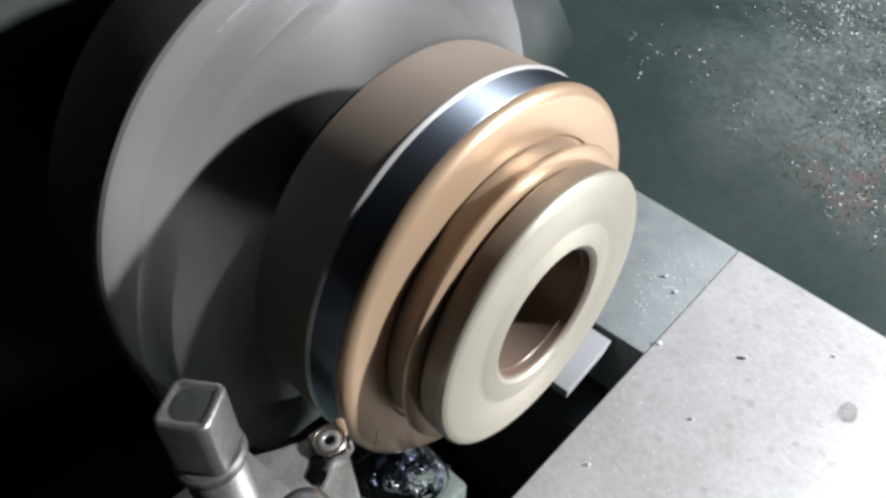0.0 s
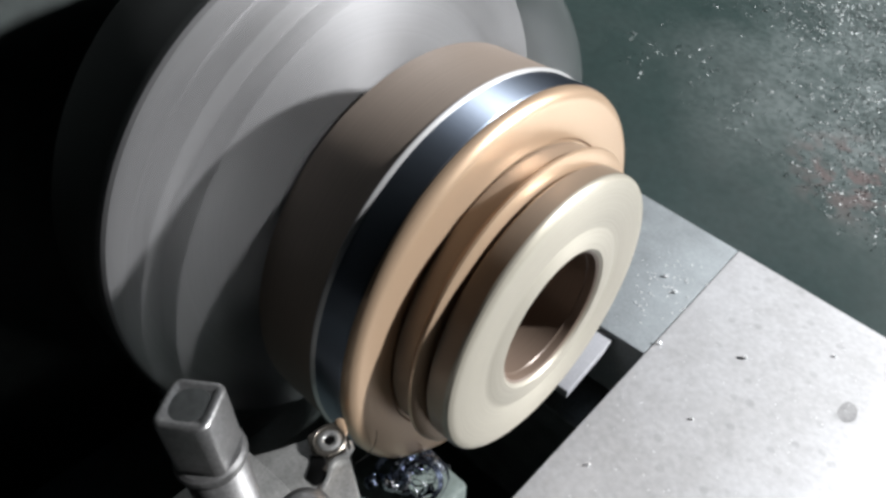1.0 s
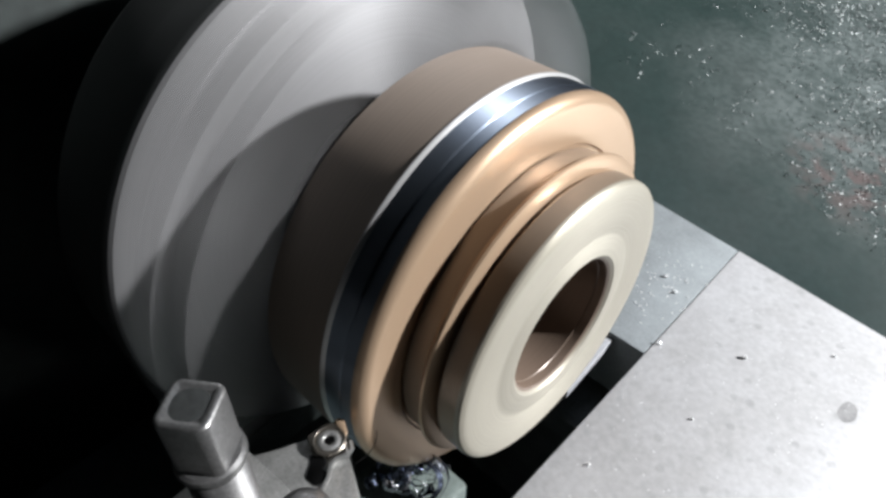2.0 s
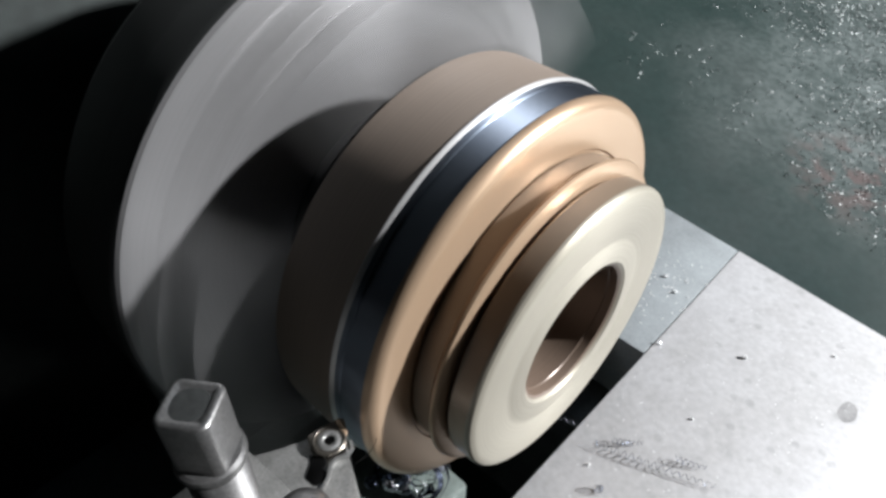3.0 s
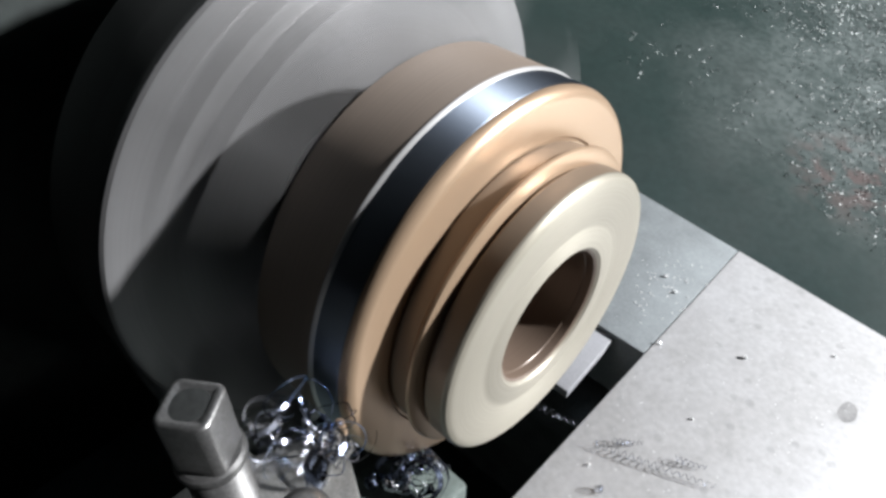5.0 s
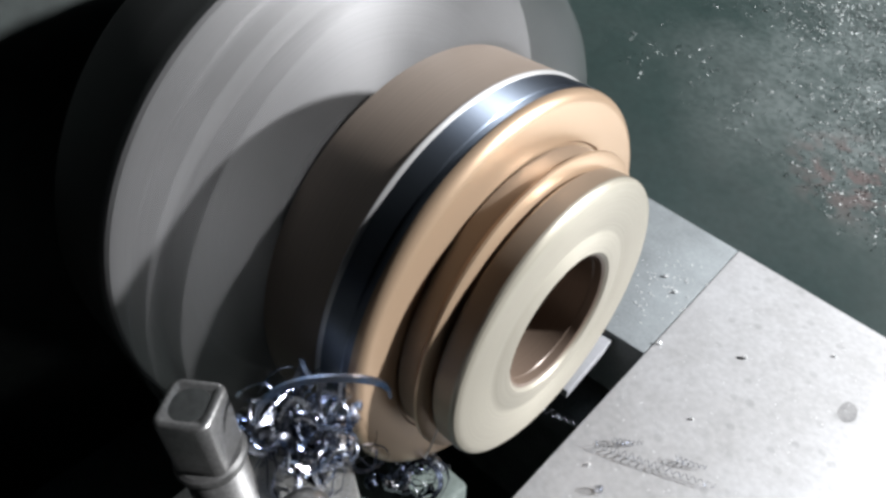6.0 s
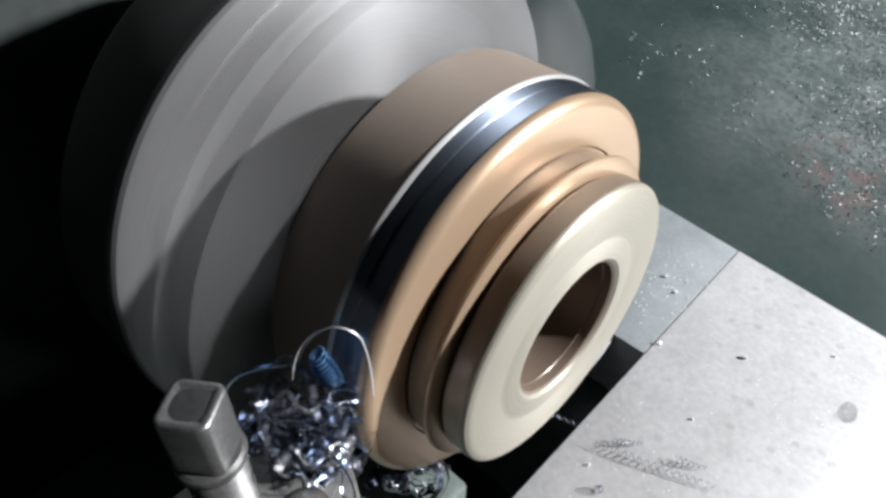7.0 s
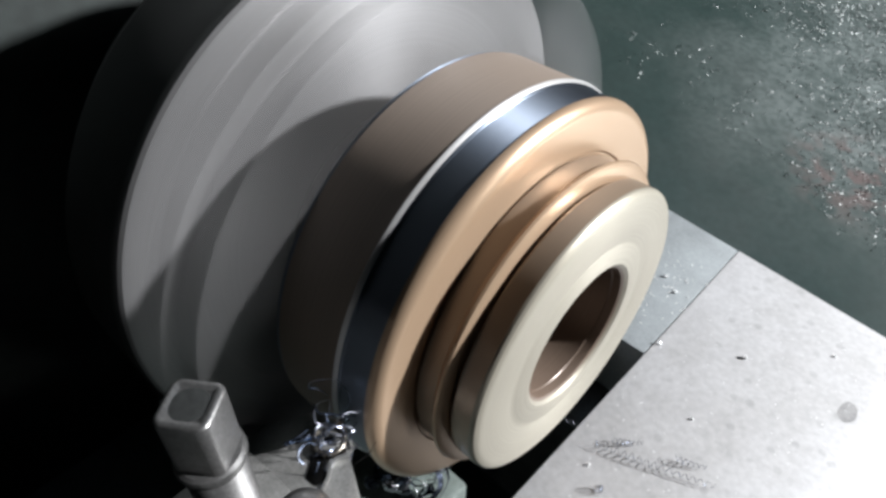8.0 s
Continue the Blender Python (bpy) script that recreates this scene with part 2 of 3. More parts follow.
def tangle(rng, size, length, curl, width, thick, kink=0.0):
    """A long curling strand that stays inside a ball of the given size."""
    p, d = Vector((rng.uniform(-1, 1), rng.uniform(-1, 1), rng.uniform(-1, 1))) * size * 0.4, Vector((rng.gauss(0, 1), rng.gauss(0, 1), rng.gauss(0, 1))).normalized()
    spin = Vector((rng.gauss(0, 1), rng.gauss(0, 1), rng.gauss(0, 1))).normalized()
    step = 0.7
    pts = [p.copy()]
    for i in range(int(length / step)):
        if i % 9 == 0:
            spin = (spin + 0.7 * Vector((rng.gauss(0, 1), rng.gauss(0, 1), rng.gauss(0, 1)))).normalized()
        if kink and rng.random() < 0.22:
            d = (d + kink * Vector((rng.gauss(0, 1), rng.gauss(0, 1), rng.gauss(0, 1)))).normalized()
        d = (d + spin.cross(d) * curl * step - p * (0.035 if p.length > size * 0.75 else 0.0)).normalized()
        p = p + d * step
        pts.append(p.copy())
    return ribbon(pts, width, thick)


# ---- the room: an unseen shell, added to keep ambient light low ----
def room():
    w = part("wall_north", box(-3.2, 3.2, 5.0, 5.2, -1.12, 4.2), PLASTER, unit=1, kind="structure", label="unseen dark workshop wall behind the lathe, added to keep light out", category="wall")
    part("wall_south", box(-3.2, 3.2, -2.7, -2.5, -1.12, 4.2), PLASTER, unit=1, kind="structure", label="unseen dark workshop wall on the operator side, added to keep light out", category="wall")
    part("wall_west", box(-3.2, -3.0, -2.5, 5.0, -1.12, 4.2), PLASTER, unit=1, kind="structure", label="unseen dark workshop wall behind the headstock, added to keep light out", category="wall")
    bm = box(3.0, 3.2, -2.5, 0.8, -1.12, 4.2)
    box(3.0, 3.2, 0.8, 1.15, -1.12, 0.27, bm=bm)
    box(3.0, 3.2, 0.8, 1.15, 0.62, 4.2, bm=bm)
    box(3.0, 3.2, 1.15, 2.1, -1.12, 4.2, bm=bm)
    box(3.0, 3.2, 4.6, 5.0, -1.12, 4.2, bm=bm)
    box(3.0, 3.2, 2.1, 4.6, -1.12, 1.2, bm=bm)
    box(3.0, 3.2, 2.1, 4.6, 2.65, 4.2, bm=bm)
    part("wall_east", bm, PLASTER, unit=1, kind="structure", label="unseen dark workshop wall with two openings that let light in", category="wall")
    part("floor", box(-3.2, 3.2, -2.7, 5.2, -1.22, -1.12), CONCRETE, unit=1, kind="structure", label="stained grey concrete workshop floor", category="floor")
    bm = box(-3.2, -0.6, -2.7, 5.2, 4.2, 4.3)
    box(1.2, 3.2, -2.7, 5.2, 4.2, 4.3, bm=bm)
    box(-0.6, 1.2, -2.7, 0.6, 4.2, 4.3, bm=bm)
    box(-0.6, 1.2, 2.6, 5.2, 4.2, 4.3, bm=bm)
    part("ceiling", bm, PLASTER, unit=1, kind="structure", label="unseen dark workshop ceiling added to keep light out, open for a lamp", category="ceiling")
    part("ground", box(-60, 60, -60, 60, -1.5, -1.24), CONCRETE, unit=1, kind="structure", label="plain grey yard round the workshop", category="ground")


# ---- the lathe's fixed parts ----
def carriage():
    c = thing("carriage", "grey cast iron lathe carriage with a scraped top", "lathe carriage")
    part("right_wing", prism([(2, -16), (104, -16), (104, 135.4), (2, 147)], -105.5, -75, 0.5), PLATE, c, "pale scraped iron wing with oil stains", smooth=40)
    part("bridge_plate", prism([(-52, 70.2), (1.75, 70.2), (1.75, 147), (-52, 153.2)], -105.5, -75.15, 0.5), BRIDGE, c, "bluish grey iron bridge", smooth=40)
    edge = []
    for i in range(36):
        a = 2 * math.pi * i / 36
        r = 1 + 0.16 * noise.noise((math.cos(a) * 1.4, math.sin(a) * 1.4, 5))
        edge.append((63.6 + 2.9 * r * math.cos(a), 96.2 + 4.8 * r * math.sin(a)))
    spot = prism(edge, -75.2, -74.985)
    part("oil_spot", spot, OILY, c, "faint grey oval oil stain", smooth=20)
    # lit patch of the way; its right edge is shaped as the shadow's border
    part("lit_way_patch", prism([(-60, 38.4), (-8.6, 38.4), (-10.4, 69.9), (-60, 69.9)], -80.5, -76.8, 0.25, 2), WAY, c, "pale ground iron way, cut off where the wing's shadow begins", smooth=60)
    part("left_wing", box(-70.5, -46, -61, -22, -105, -75, 0.7), WINGSHADE, c, "greenish iron wing, darkened for the shade there", smooth=40)
    part("wiper_strip", box(-76, -71.6, -61, -22, -105, -76.5, 0.5), IRON, c, "dark strip beside a groove", smooth=40)
    part("end_strip", box(-104, -77.2, -61, -22, -105, -75.5, 0.7), WINGSHADE, c, smooth=40)
    part("front_beam", box(-45.8, 1.8, -140, -58, -105, -76, 0.7), DARKGREEN, c, smooth=40)
    return c


def bed():
    b = thing("lathe_bed", "ground cast iron lathe bed with two ways", "lathe bed")
    # dark iron here stands in for the shade in the gap
    part("rear_way", box(-420, 420, 47, 120, -190, -106, 0.8), IRON, b, "iron way, darkened for the shade in the gap", smooth=40)
    part("front_way", box(-420, 420, -120, -56, -190, -106, 0.8), IRON, b, smooth=40)
    part("cross_web", box(-420, 420, -56, 47, -260, -235, 0.0), DARKGREEN, b, "dark green web below the ways")
    part("plinth", box(-420, 420, -110, 110, -960, -260, 3), DARKGREEN, b, "dark green lathe stand", smooth=40)
    return b


def tray_z(x, y):
    """Height of the chip tray, rising from the bed, then levelling out, and falling towards the tailstock."""
    return -158 + 64 * (1 - math.exp((140 - y) / 160)) - 0.16 * x + 2.2 * noise.noise((x / 90, y / 90, 3)) + 0.5 * noise.noise((x / 17, y / 17, 1))


def tray():
    bm = bmesh.new()
    bmesh.ops.create_grid(bm, x_segments=90, y_segments=70, size=1)
    for v in bm.verts:
        x, y = v.co.x * 640, 465 + v.co.y * 340
        v.co = (x, y, tray_z(x, y))
    bmesh.ops.solidify(bm, geom=bm.faces[:], thickness=3)
    t = thing("chip_tray", "green enamelled chip tray with scattered swarf crumbs", "chip tray")
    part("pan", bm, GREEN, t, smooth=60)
    rim = box(-640, 640, 803, 809, -108, -76, 1)
    for v in rim.verts:
        v.co.z -= 0.16 * v.co.x
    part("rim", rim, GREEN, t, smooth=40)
    part("support", box(-400, 400, 126, 160, -960, -222, 1), DARKGREEN, t, "dark green tray bracket", smooth=40)
    return t


def headstock():
    h = thing("headstock", "dark green lathe headstock behind the chuck, blackened for shade", "headstock")
    part("housing", box(-420, -125, -120, 125, -190, 300, 9, 4), HEADPAINT, h, smooth=40)
    part("spindle_nose", turned([(-126, 0.01), (-126, 44), (-112, 44), (-110, 42), (-99, 42), (-99, 0.01)], 96, closed=False), IRON, h, "dark spindle flange", smooth=30)
    return h


# ---- chuck and workpiece, both turning ----
def chuck():
    c = thing("lathe_chuck", "grey steel three-jaw lathe chuck gripping the workpiece", "chuck")
    # the barrel's shaded side is painted near-black
    part("barrel", open_turned([(-98, 20), (-98, 62), (-96.5, 64), (-88, 64), (-87, 69), (-85, 70), (-64.8, 70), (-63.6, 69.6)], 160), NEARBLACK, c, "chuck rim, blackened for its shaded side", smooth=25)
    prof = [(-90, 20), (-90, 60), (-66, 62), (-63.6, 69.6), (-62.9, 69), (-62.2, 67), (-62.2, 20)]
    part("chuck_body", turned(prof, 160), CHUCK, c, smooth=25)
    for k in range(3):
        r = Matrix.Rotation(k * 2 * math.pi / 3 - 0.44, 4, "X")
        # one stepped profile swept across the jaw's width
        steps = [(-64, 31.0), (-42.0, 31.0), (-42.0, 49.2), (-40.6, 49.4), (-40.6, 66.5), (-46.0, 66.5), (-46.0, 70.2), (-52, 70.2), (-52, 70.5), (-64, 70.5)]
        bm = prism(steps, -9.5, 9.5, 0.5)
        bmesh.ops.transform(bm, matrix=r @ Matrix(((1, 0, 0, 0), (0, 0, -1, 0), (0, 1, 0, 0), (0, 0, 0, 1))), verts=bm.verts)
        part("jaw", bm, JAW, c, "stepped hardened steel jaw", smooth=40)
        s = Matrix.Rotation(k * 2 * math.pi / 3 - 0.44 + math.pi / 3, 4, "X")
        bm = turned([(-62.3, 0.01), (-62.3, 4.6), (-61.2, 4.6), (-60.6, 4.2), (-60.6, 2.2), (-63, 2.0), (-63, 0.01)], 24, closed=False, centre=(0, 0, 58))
        bmesh.ops.transform(bm, matrix=s, verts=bm.verts)
        part("face_screw", bm, BOLT, c, "socket screw in the chuck face", smooth=30)
        bm = box(-80, -72, -4, 4, 69.2, 70.6, 0.5)
        bmesh.ops.transform(bm, matrix=s, verts=bm.verts)
        part("key_socket", bm, BLACK, c, "square key socket in the rim", smooth=40)
    return c


def shoulder():
    """The shoulder between the neck and the cut band: a nearly flat face that rounds over into the band."""
    pts = [(-13.55, 37.9), (-13.5, 40.0), (-13.45, 42.5), (-13.41, 44.9)]
    for i in range(13):
        a = math.pi / 2 * i / 12
        pts.append((-15.9 + 2.5 * math.cos(a), 45.7 + 2.5 * math.sin(a)))
    return pts


def workpiece():
    w = thing("turned_workpiece", "bronze-toned turned steel bushing held in the chuck", "workpiece")
    face = [(-1.4, 35), (-0.85, 34.85), (-0.4, 34.5), (-0.1, 33.95), (0.04, 33.2), (0.06, 32.2), (0.05, 31), (-0.1, 24.5), (-0.35, 23.6), (-0.3, 22.6), (-0.05, 21.6), (0, 18), (-0.6, 17.2)]
    bore = [(-0.6, 17.2), (-1.0, 16.6), (-3, 16.35), (-3.2, 16.2), (-30, 16.2), (-31, 15.2), (-58, 15.2), (-58, 20)]
    nose = [(-6.1, 34.6), (-5.6, 35), (-1.4, 35)]
    part("nose_face", open_turned(face, 192), FACE, w, "cream faced end with a shallow ring", smooth=22)
    part("bore", open_turned(bore, 128), BOREMAT, w, "bored hole with turning marks, darkened for the shade inside", smooth=22)
    neck = [(-14.2, 35.6), (-13.75, 35.7), (-13.6, 36.6), (-9.3, 36.6)]
    flange = [(-9.3, 36.6), (-8.5, 37.4), (-7.9, 38.0), (-7.4, 37.8), (-6.9, 36.6), (-6.75, 32.2), (-6.2, 32.0), (-6.1, 34.6)]
    part("nose", open_turned(nose, 192), BODYWARM, w, "brownish turned nose", smooth=22)
    part("neck", open_turned(neck, 192), BODYWARM, w, "brownish turned neck", smooth=22)
    part("flange", open_turned(flange, 192), TAN, w, "tan turned collar beside a narrow groove", smooth=22)
    part("rounded_shoulder", open_turned([(-14.2, 35.6), (-14.1, 37.2), (-13.6, 37.6)] + shoulder(), 192), TAN, w, "tan rounded shoulder", smooth=30)
    part("cut_band", open_turned([(-15.9, 48.2), (-16.05, 48.0), (-23.5, 48.0), (-23.5, 48.3)], 192), BRIGHT, w, "polished blue-grey freshly cut band", smooth=22)
    part("edge_bead", open_turned([(-22.8, 48.0), (-23.2, 48.3), (-23.75, 48.85), (-24.1, 48.95), (-24.3, 48.75)], 192), BURR, w, "bright burred edge", smooth=30)
    part("bar", open_turned([(-24.3, 48.8), (-25.5, 48.75), (-41.0, 48.75), (-41.5, 48.3), (-41.5, 30.0)], 192), BODY, w, "brown oxidised bar", smooth=22)
    # the spigot is painted near-black for the shade behind the bar
    part("gripped_end", open_turned([(-41.5, 30.0), (-42.0, 30.5), (-61.0, 30.5), (-61.5, 30.0), (-61.5, 20)], 96), NEARBLACK, w, "narrow spigot held by the jaws, blackened for the shade there", smooth=22)
    skin = part("uncut_skin", open_turned([(-35.5, 48.05), (-35.5, 48.38), (-16.3, 48.38), (-16.1, 48.3), (-15.9, 48.02)], 192), BRIGHT, w, "thin uncut layer ending in a bright step", smooth=22)
    return w, skin


def open_turned(profile, seg):
    bm = bmesh.new()
    rings = [[bm.verts.new((a, r * math.cos(2 * math.pi * i / seg), r * math.sin(2 * math.pi * i / seg))) for i in range(seg)] for a, r in profile]
    for r0, r1 in zip(rings, rings[1:]):
        for i in range(seg):
            bm.faces.new((r0[i], r0[(i + 1) % seg], r1[(i + 1) % seg], r1[i]))
    return bm


BODYWARM = material("brown_turned_steel", (0.28, 0.215, 0.16), 0.38, 0.4, aniso=0.65, vary=0.08, rings=7000, bump=0.12, depth=0.00008, stain=30)


# ---- tool post, holder and bolts ----
def tool_post():
    t = thing("tool_post", "dark steel tool post clamping the turning tool", "tool post")
    part("cross_slide", box(-44, -1.0, -220, -23, -75.8, -46, 1.2), SLIDE, t, "greenish oily iron cross slide", smooth=40)
    part("post_block", box(-40, 8, -160, -104, -46, -15, 0.8), IRON, t, smooth=40)
    part("top_plate", box(-40, 20, -160, -104, 0.5, 9, 0.8), IRON, t, smooth=40)
    part("post_back", box(-40, 20, -160, -104, -15, 0.5, 0.3), IRON, t, smooth=40)
    return t


def tool_holder():
    h = thing("turning_tool", "nickel-grey turning tool holder with a carbide insert", "turning tool")
    out = [(-14.0, -53.2), (-11.2, -51.6), (-7.6, -52.2), (-6.1, -53.2), (2.2, -57.4), (6.5, -66), (6.5, -103.8), (-12.5, -103.8), (-20, -66.5), (-16.5, -61.5), (-14.6, -57)]
    part("shank", prism(out, -15, -1.2, 0.35), HOLDER, h, smooth=40)
    part("clamp_ledge", prism([(-21, -66), (-8.2, -65), (-5, -67), (-5, -99), (-21, -99)], -1.0, 1.0, 0.25), HOLDER, h, "raised ledge with a bright edge", smooth=40)
    ins = [(-13.0, -50.0), (-12.4, -49.75), (-8.6, -51.6), (-8.0, -53.9), (-8.7, -56.2), (-12.2, -57.3), (-14.6, -56.2), (-14.4, -53)]
    i = part("insert", prism(ins, -4.2, 0.1, 0.3), CARBIDE, h, "bronze-grey carbide insert", smooth=40)
    part("insert_nose", prism([(-13.2, -49.6), (-12.2, -49.2), (-9.6, -50.6), (-9.4, -51.3), (-12.2, -50.9), (-13.4, -50.6)], -0.4, 0.35, 0.15), TAN, i, "bronze-brown worn cutting corner", smooth=40)
    part("insert_rim", turned([(0.05, 2.65), (0.26, 2.75), (0.32, 2.95), (0.22, 3.15), (0.05, 3.25)], 40, closed=True, axis="Z", centre=(-10.9, -54.0, 0)), CARBIDE, i, "bright raised chip breaker", smooth=40)
    sc = part("insert_screw", turned([(0.1, 0.01), (0.1, 0.95), (0.25, 1.1), (0.34, 1.4), (0.3, 1.85), (0.12, 2.2), (-0.3, 2.3), (-0.3, 0.01)], 28, closed=False, axis="Z",
                                centre=(-10.9, -54.0, 0.0)), HOLDER, i, "small worn torx screw", smooth=30)
    star = [(-10.9 + (1.05 if k % 2 else 0.6) * math.cos(math.pi * k / 6), -54.0 + (1.05 if k % 2 else 0.6) * math.sin(math.pi * k / 6)) for k in range(12)]
    part("torx_socket", prism(star, 0.05, 0.16, 0.03), BLACK, sc, "dark torx socket", smooth=40)
    # a flat black patch paints the shade of the hollow chip pocket
    part("pocket_shade", prism([(-11.7, -58.2), (-9.6, -56.4), (-8.3, -57.0), (-7.7, -58.3), (-6.4, -57.8), (-5.4, -58.9), (-6.2, -61.2), (-8.6, -61.4), (-9.4, -60.2), (-10.2, -58.8)], -1.25, -0.95, 0.1), BLACK, h, "flat black patch for the shade in the chip pocket", smooth=40)
    ridge = [Vector(p) for p in ((-8.2, -51.2, -0.3), (-6.6, -52.0, -0.2), (-6.3, -53.2, -0.4), (-7.4, -55.2, -0.7), (-7.2, -56.6, -0.9), (-5.6, -58.6, -0.9), (-4.6, -60.8, -0.9))]
    part("pocket_ridge", ribbon(ridge, 0.7, 0.6), HOLDER, h, "bright worn ridge round the pocket", smooth=50)
    return h


def fine_hair():
    """A hair-thin burnt chip that curls up beside the insert."""
    pts = [Vector(p) for p in ((-5.13, -53.16, -2.5), (-4.84, -51.75, -2.5), (-4.72, -50.18, -2.5), (-5.0, -48.66, -2.5), (-5.7, -47.17, -2.5), (-6.63, -46.04, -2.5), (-7.44, -45.46, -2.5))]
    part("swarf_hair", ribbon(pts, 0.22, 0.12), BLACK, None, "hair-thin black chip curling beside the tool", smooth=50, category="swarf")


def square_bolt(m):
    b = thing("clamp_bolt", "worn square-headed steel clamp bolt of the tool post", "bolt", "tool post bolts", m)
    a = 4.2
    bm = prism([(a, a), (-a, a), (-a, -a), (a, -a)], 17.2, 30)
    ed = [e for e in bm.edges if abs(e.verts[0].co.z - e.verts[1].co.z) > 1]
    bmesh.ops.bevel(bm, geom=ed, offset=1.7, segments=5, affect="EDGES", profile=0.5)
    top = [f for f in bm.faces if f.calc_center_median().z > 29.9]
    rim = bmesh.ops.inset_region(bm, faces=top, thickness=1.0, depth=0.0)["faces"]
    crown = list({e for f in rim for e in f.edges if all(v.co.z > 29.9 for v in e.verts) and any(g.normal.z < 0.5 for g in e.link_faces)})
    bmesh.ops.bevel(bm, geom=crown, offset=0.7, segments=4, affect="EDGES", profile=0.5)
    # a shallow worn hollow in the end
    flat = [f for f in bm.faces if f.calc_center_median().z > 29.9 and f.calc_area() > 20]
    bmesh.ops.inset_region(bm, faces=flat, thickness=0.5, depth=-0.35)
    hd = part("square_head", bm, BOLT, b, smooth=50)
    part("dished_end", turned([(29.68, 0.01), (29.7, 2.75), (29.68, 2.9), (29.4, 3.0), (29.4, 0.01)], 32, closed=False, axis="Z"), NEARBLACK, hd, "dark dished end", smooth=30)
    part("collar", turned([(14.4, 0.01), (14.4, 4.6), (15.0, 5.3), (16.2, 5.7), (17.2, 5.6), (17.6, 5.0), (17.6, 0.01)], 48, closed=False, axis="Z"), BOLT, b, smooth=30)
    prof = [(-1.1, 0.01), (-1.1, 4.4)]
    z = -0.8
    while z < 14.2:
        prof += [(z, 4.4), (z + 0.5, 5.0), (z + 0.62, 5.0)]
        z += 1.05
    prof += [(14.4, 4.5), (14.4, 0.01)]
    part("thread", turned(prof, 40, closed=False, axis="Z"), BOLT, b, "dirty screw thread", smooth=20)
    return b


def round_bolt(m):
    b = thing("clamp_screw", "dull round-topped steel clamp screw on the tool holder", "bolt", "tool post bolts", m)
    prof = [(-1.1, 0.01), (-1.1, 4.6), (13, 4.6), (16.2, 4.6), (17.6, 4.3), (18.6, 3.5), (19.2, 2.2), (19.4, 0.01)]
    part("screw_body", turned(prof, 48, closed=False, axis="Z"), BOLT, b, smooth=30)
    return b


# ---- swarf ----
def crumbs_on_tray():
    rng = random.Random(4)
    bm = bmesh.new()
    for i in range(170000):
        x, y = rng.uniform(-300, 120), rng.uniform(165, 760)
        if 0.45 * noise.noise((x / 120, y / 120, 9)) + 0.25 * noise.noise((x / 25, y / 25, 2)) + max(-1.2, min(0.75, (x + 0.5 * (y - 430) + 130) / 200)) + max(-0.7, min(0.0, (y - 290) / 60)) < rng.uniform(-0.1, 1.7):
            continue
        z = tray_z(x, y)
        s = rng.uniform(0.25, 0.7) * (1 if rng.random() < 0.93 else 2.0)
        m = Matrix.Translation((x, y, z + s * 0.2)) @ Euler((rng.uniform(-0.35, 0.35), rng.uniform(-0.35, 0.35), rng.uniform(0, 6))).to_matrix().to_4x4()
        vs = [bm.verts.new(m @ Vector(c)) for c in ((-s, -s * 0.35, -0.15), (s, -s * 0.2, -0.05), (s * 0.8, s * 0.4, 0.35), (-s * 0.7, s * 0.35, 0.3), (0.1 * s, 0, 0.25 * s))]
        for f in ((0, 1, 4), (1, 2, 4), (2, 3, 4), (3, 0, 4), (3, 2, 1, 0)):
            bm.faces.new([vs[k] for k in f])
    part("swarf_crumbs", bm, CRUMB, None, "tiny bright steel crumbs scattered over the green tray", kind="stuff", category="swarf")


def crumbs_on_carriage():
    rng = random.Random(9)
    bm = bmesh.new()
    for i in range(420):
        x, y = (rng.uniform(3, 103), rng.uniform(-10, 134)) if i % 6 else (rng.gauss(-10, 8), rng.gauss(106, 12))
        if (x < 4 and y < 73) or not -40 < x < 103 or y > 134:
            continue
        s = rng.uniform(0.15, 0.42) if x > 2 else rng.uniform(0.2, 0.5)
        m = Matrix.Translation((x, y, -74.95)) @ Euler((0, 0, rng.uniform(0, 6))).to_matrix().to_4x4()
        vs = [bm.verts.new(m @ Vector(c)) for c in ((-s, -s * 0.5, 0), (s, -s * 0.4, 0), (s * 0.8, s * 0.5, 0), (-s * 0.7, s * 0.5, 0), (0.1 * s, 0, 0.14 * s))]
        for f in ((0, 1, 4), (1, 2, 4), (2, 3, 4), (3, 0, 4), (3, 2, 1, 0)):
            bm.faces.new([vs[k] for k in f])
    part("steel_crumbs", bm, GLINT, None, "fine steel crumbs lying on the carriage, glints painted white", kind="stuff", category="swarf")


def chip_drop():
    """The few larger crumbs that can be told apart on the carriage."""
    for k, (x, y, s) in enumerate(((29.1, 93.6, 1.1), (3.6, 77.8, 1.0), (-12, 111, 0.9), (-5, 105.5, 0.8), (52.1, 117.3, 0.6), (12.5, 19.5, 0.7), (27.5, 57, 0.6))):
        rng = random.Random(20 + k)
        bm = coil(s * 0.6, s * 0.45, 2.2, s * 0.5, 0.12, rng, 12)
        ob = part("chip_curl", bm, GLINT, None, "small chip curl lying on the carriage, its glint painted white", smooth=50, category="swarf", group="chip curls")
        ob.matrix_basis = at(x, y, -75 + s * 0.6, 0, 8 * k, 50 * k)


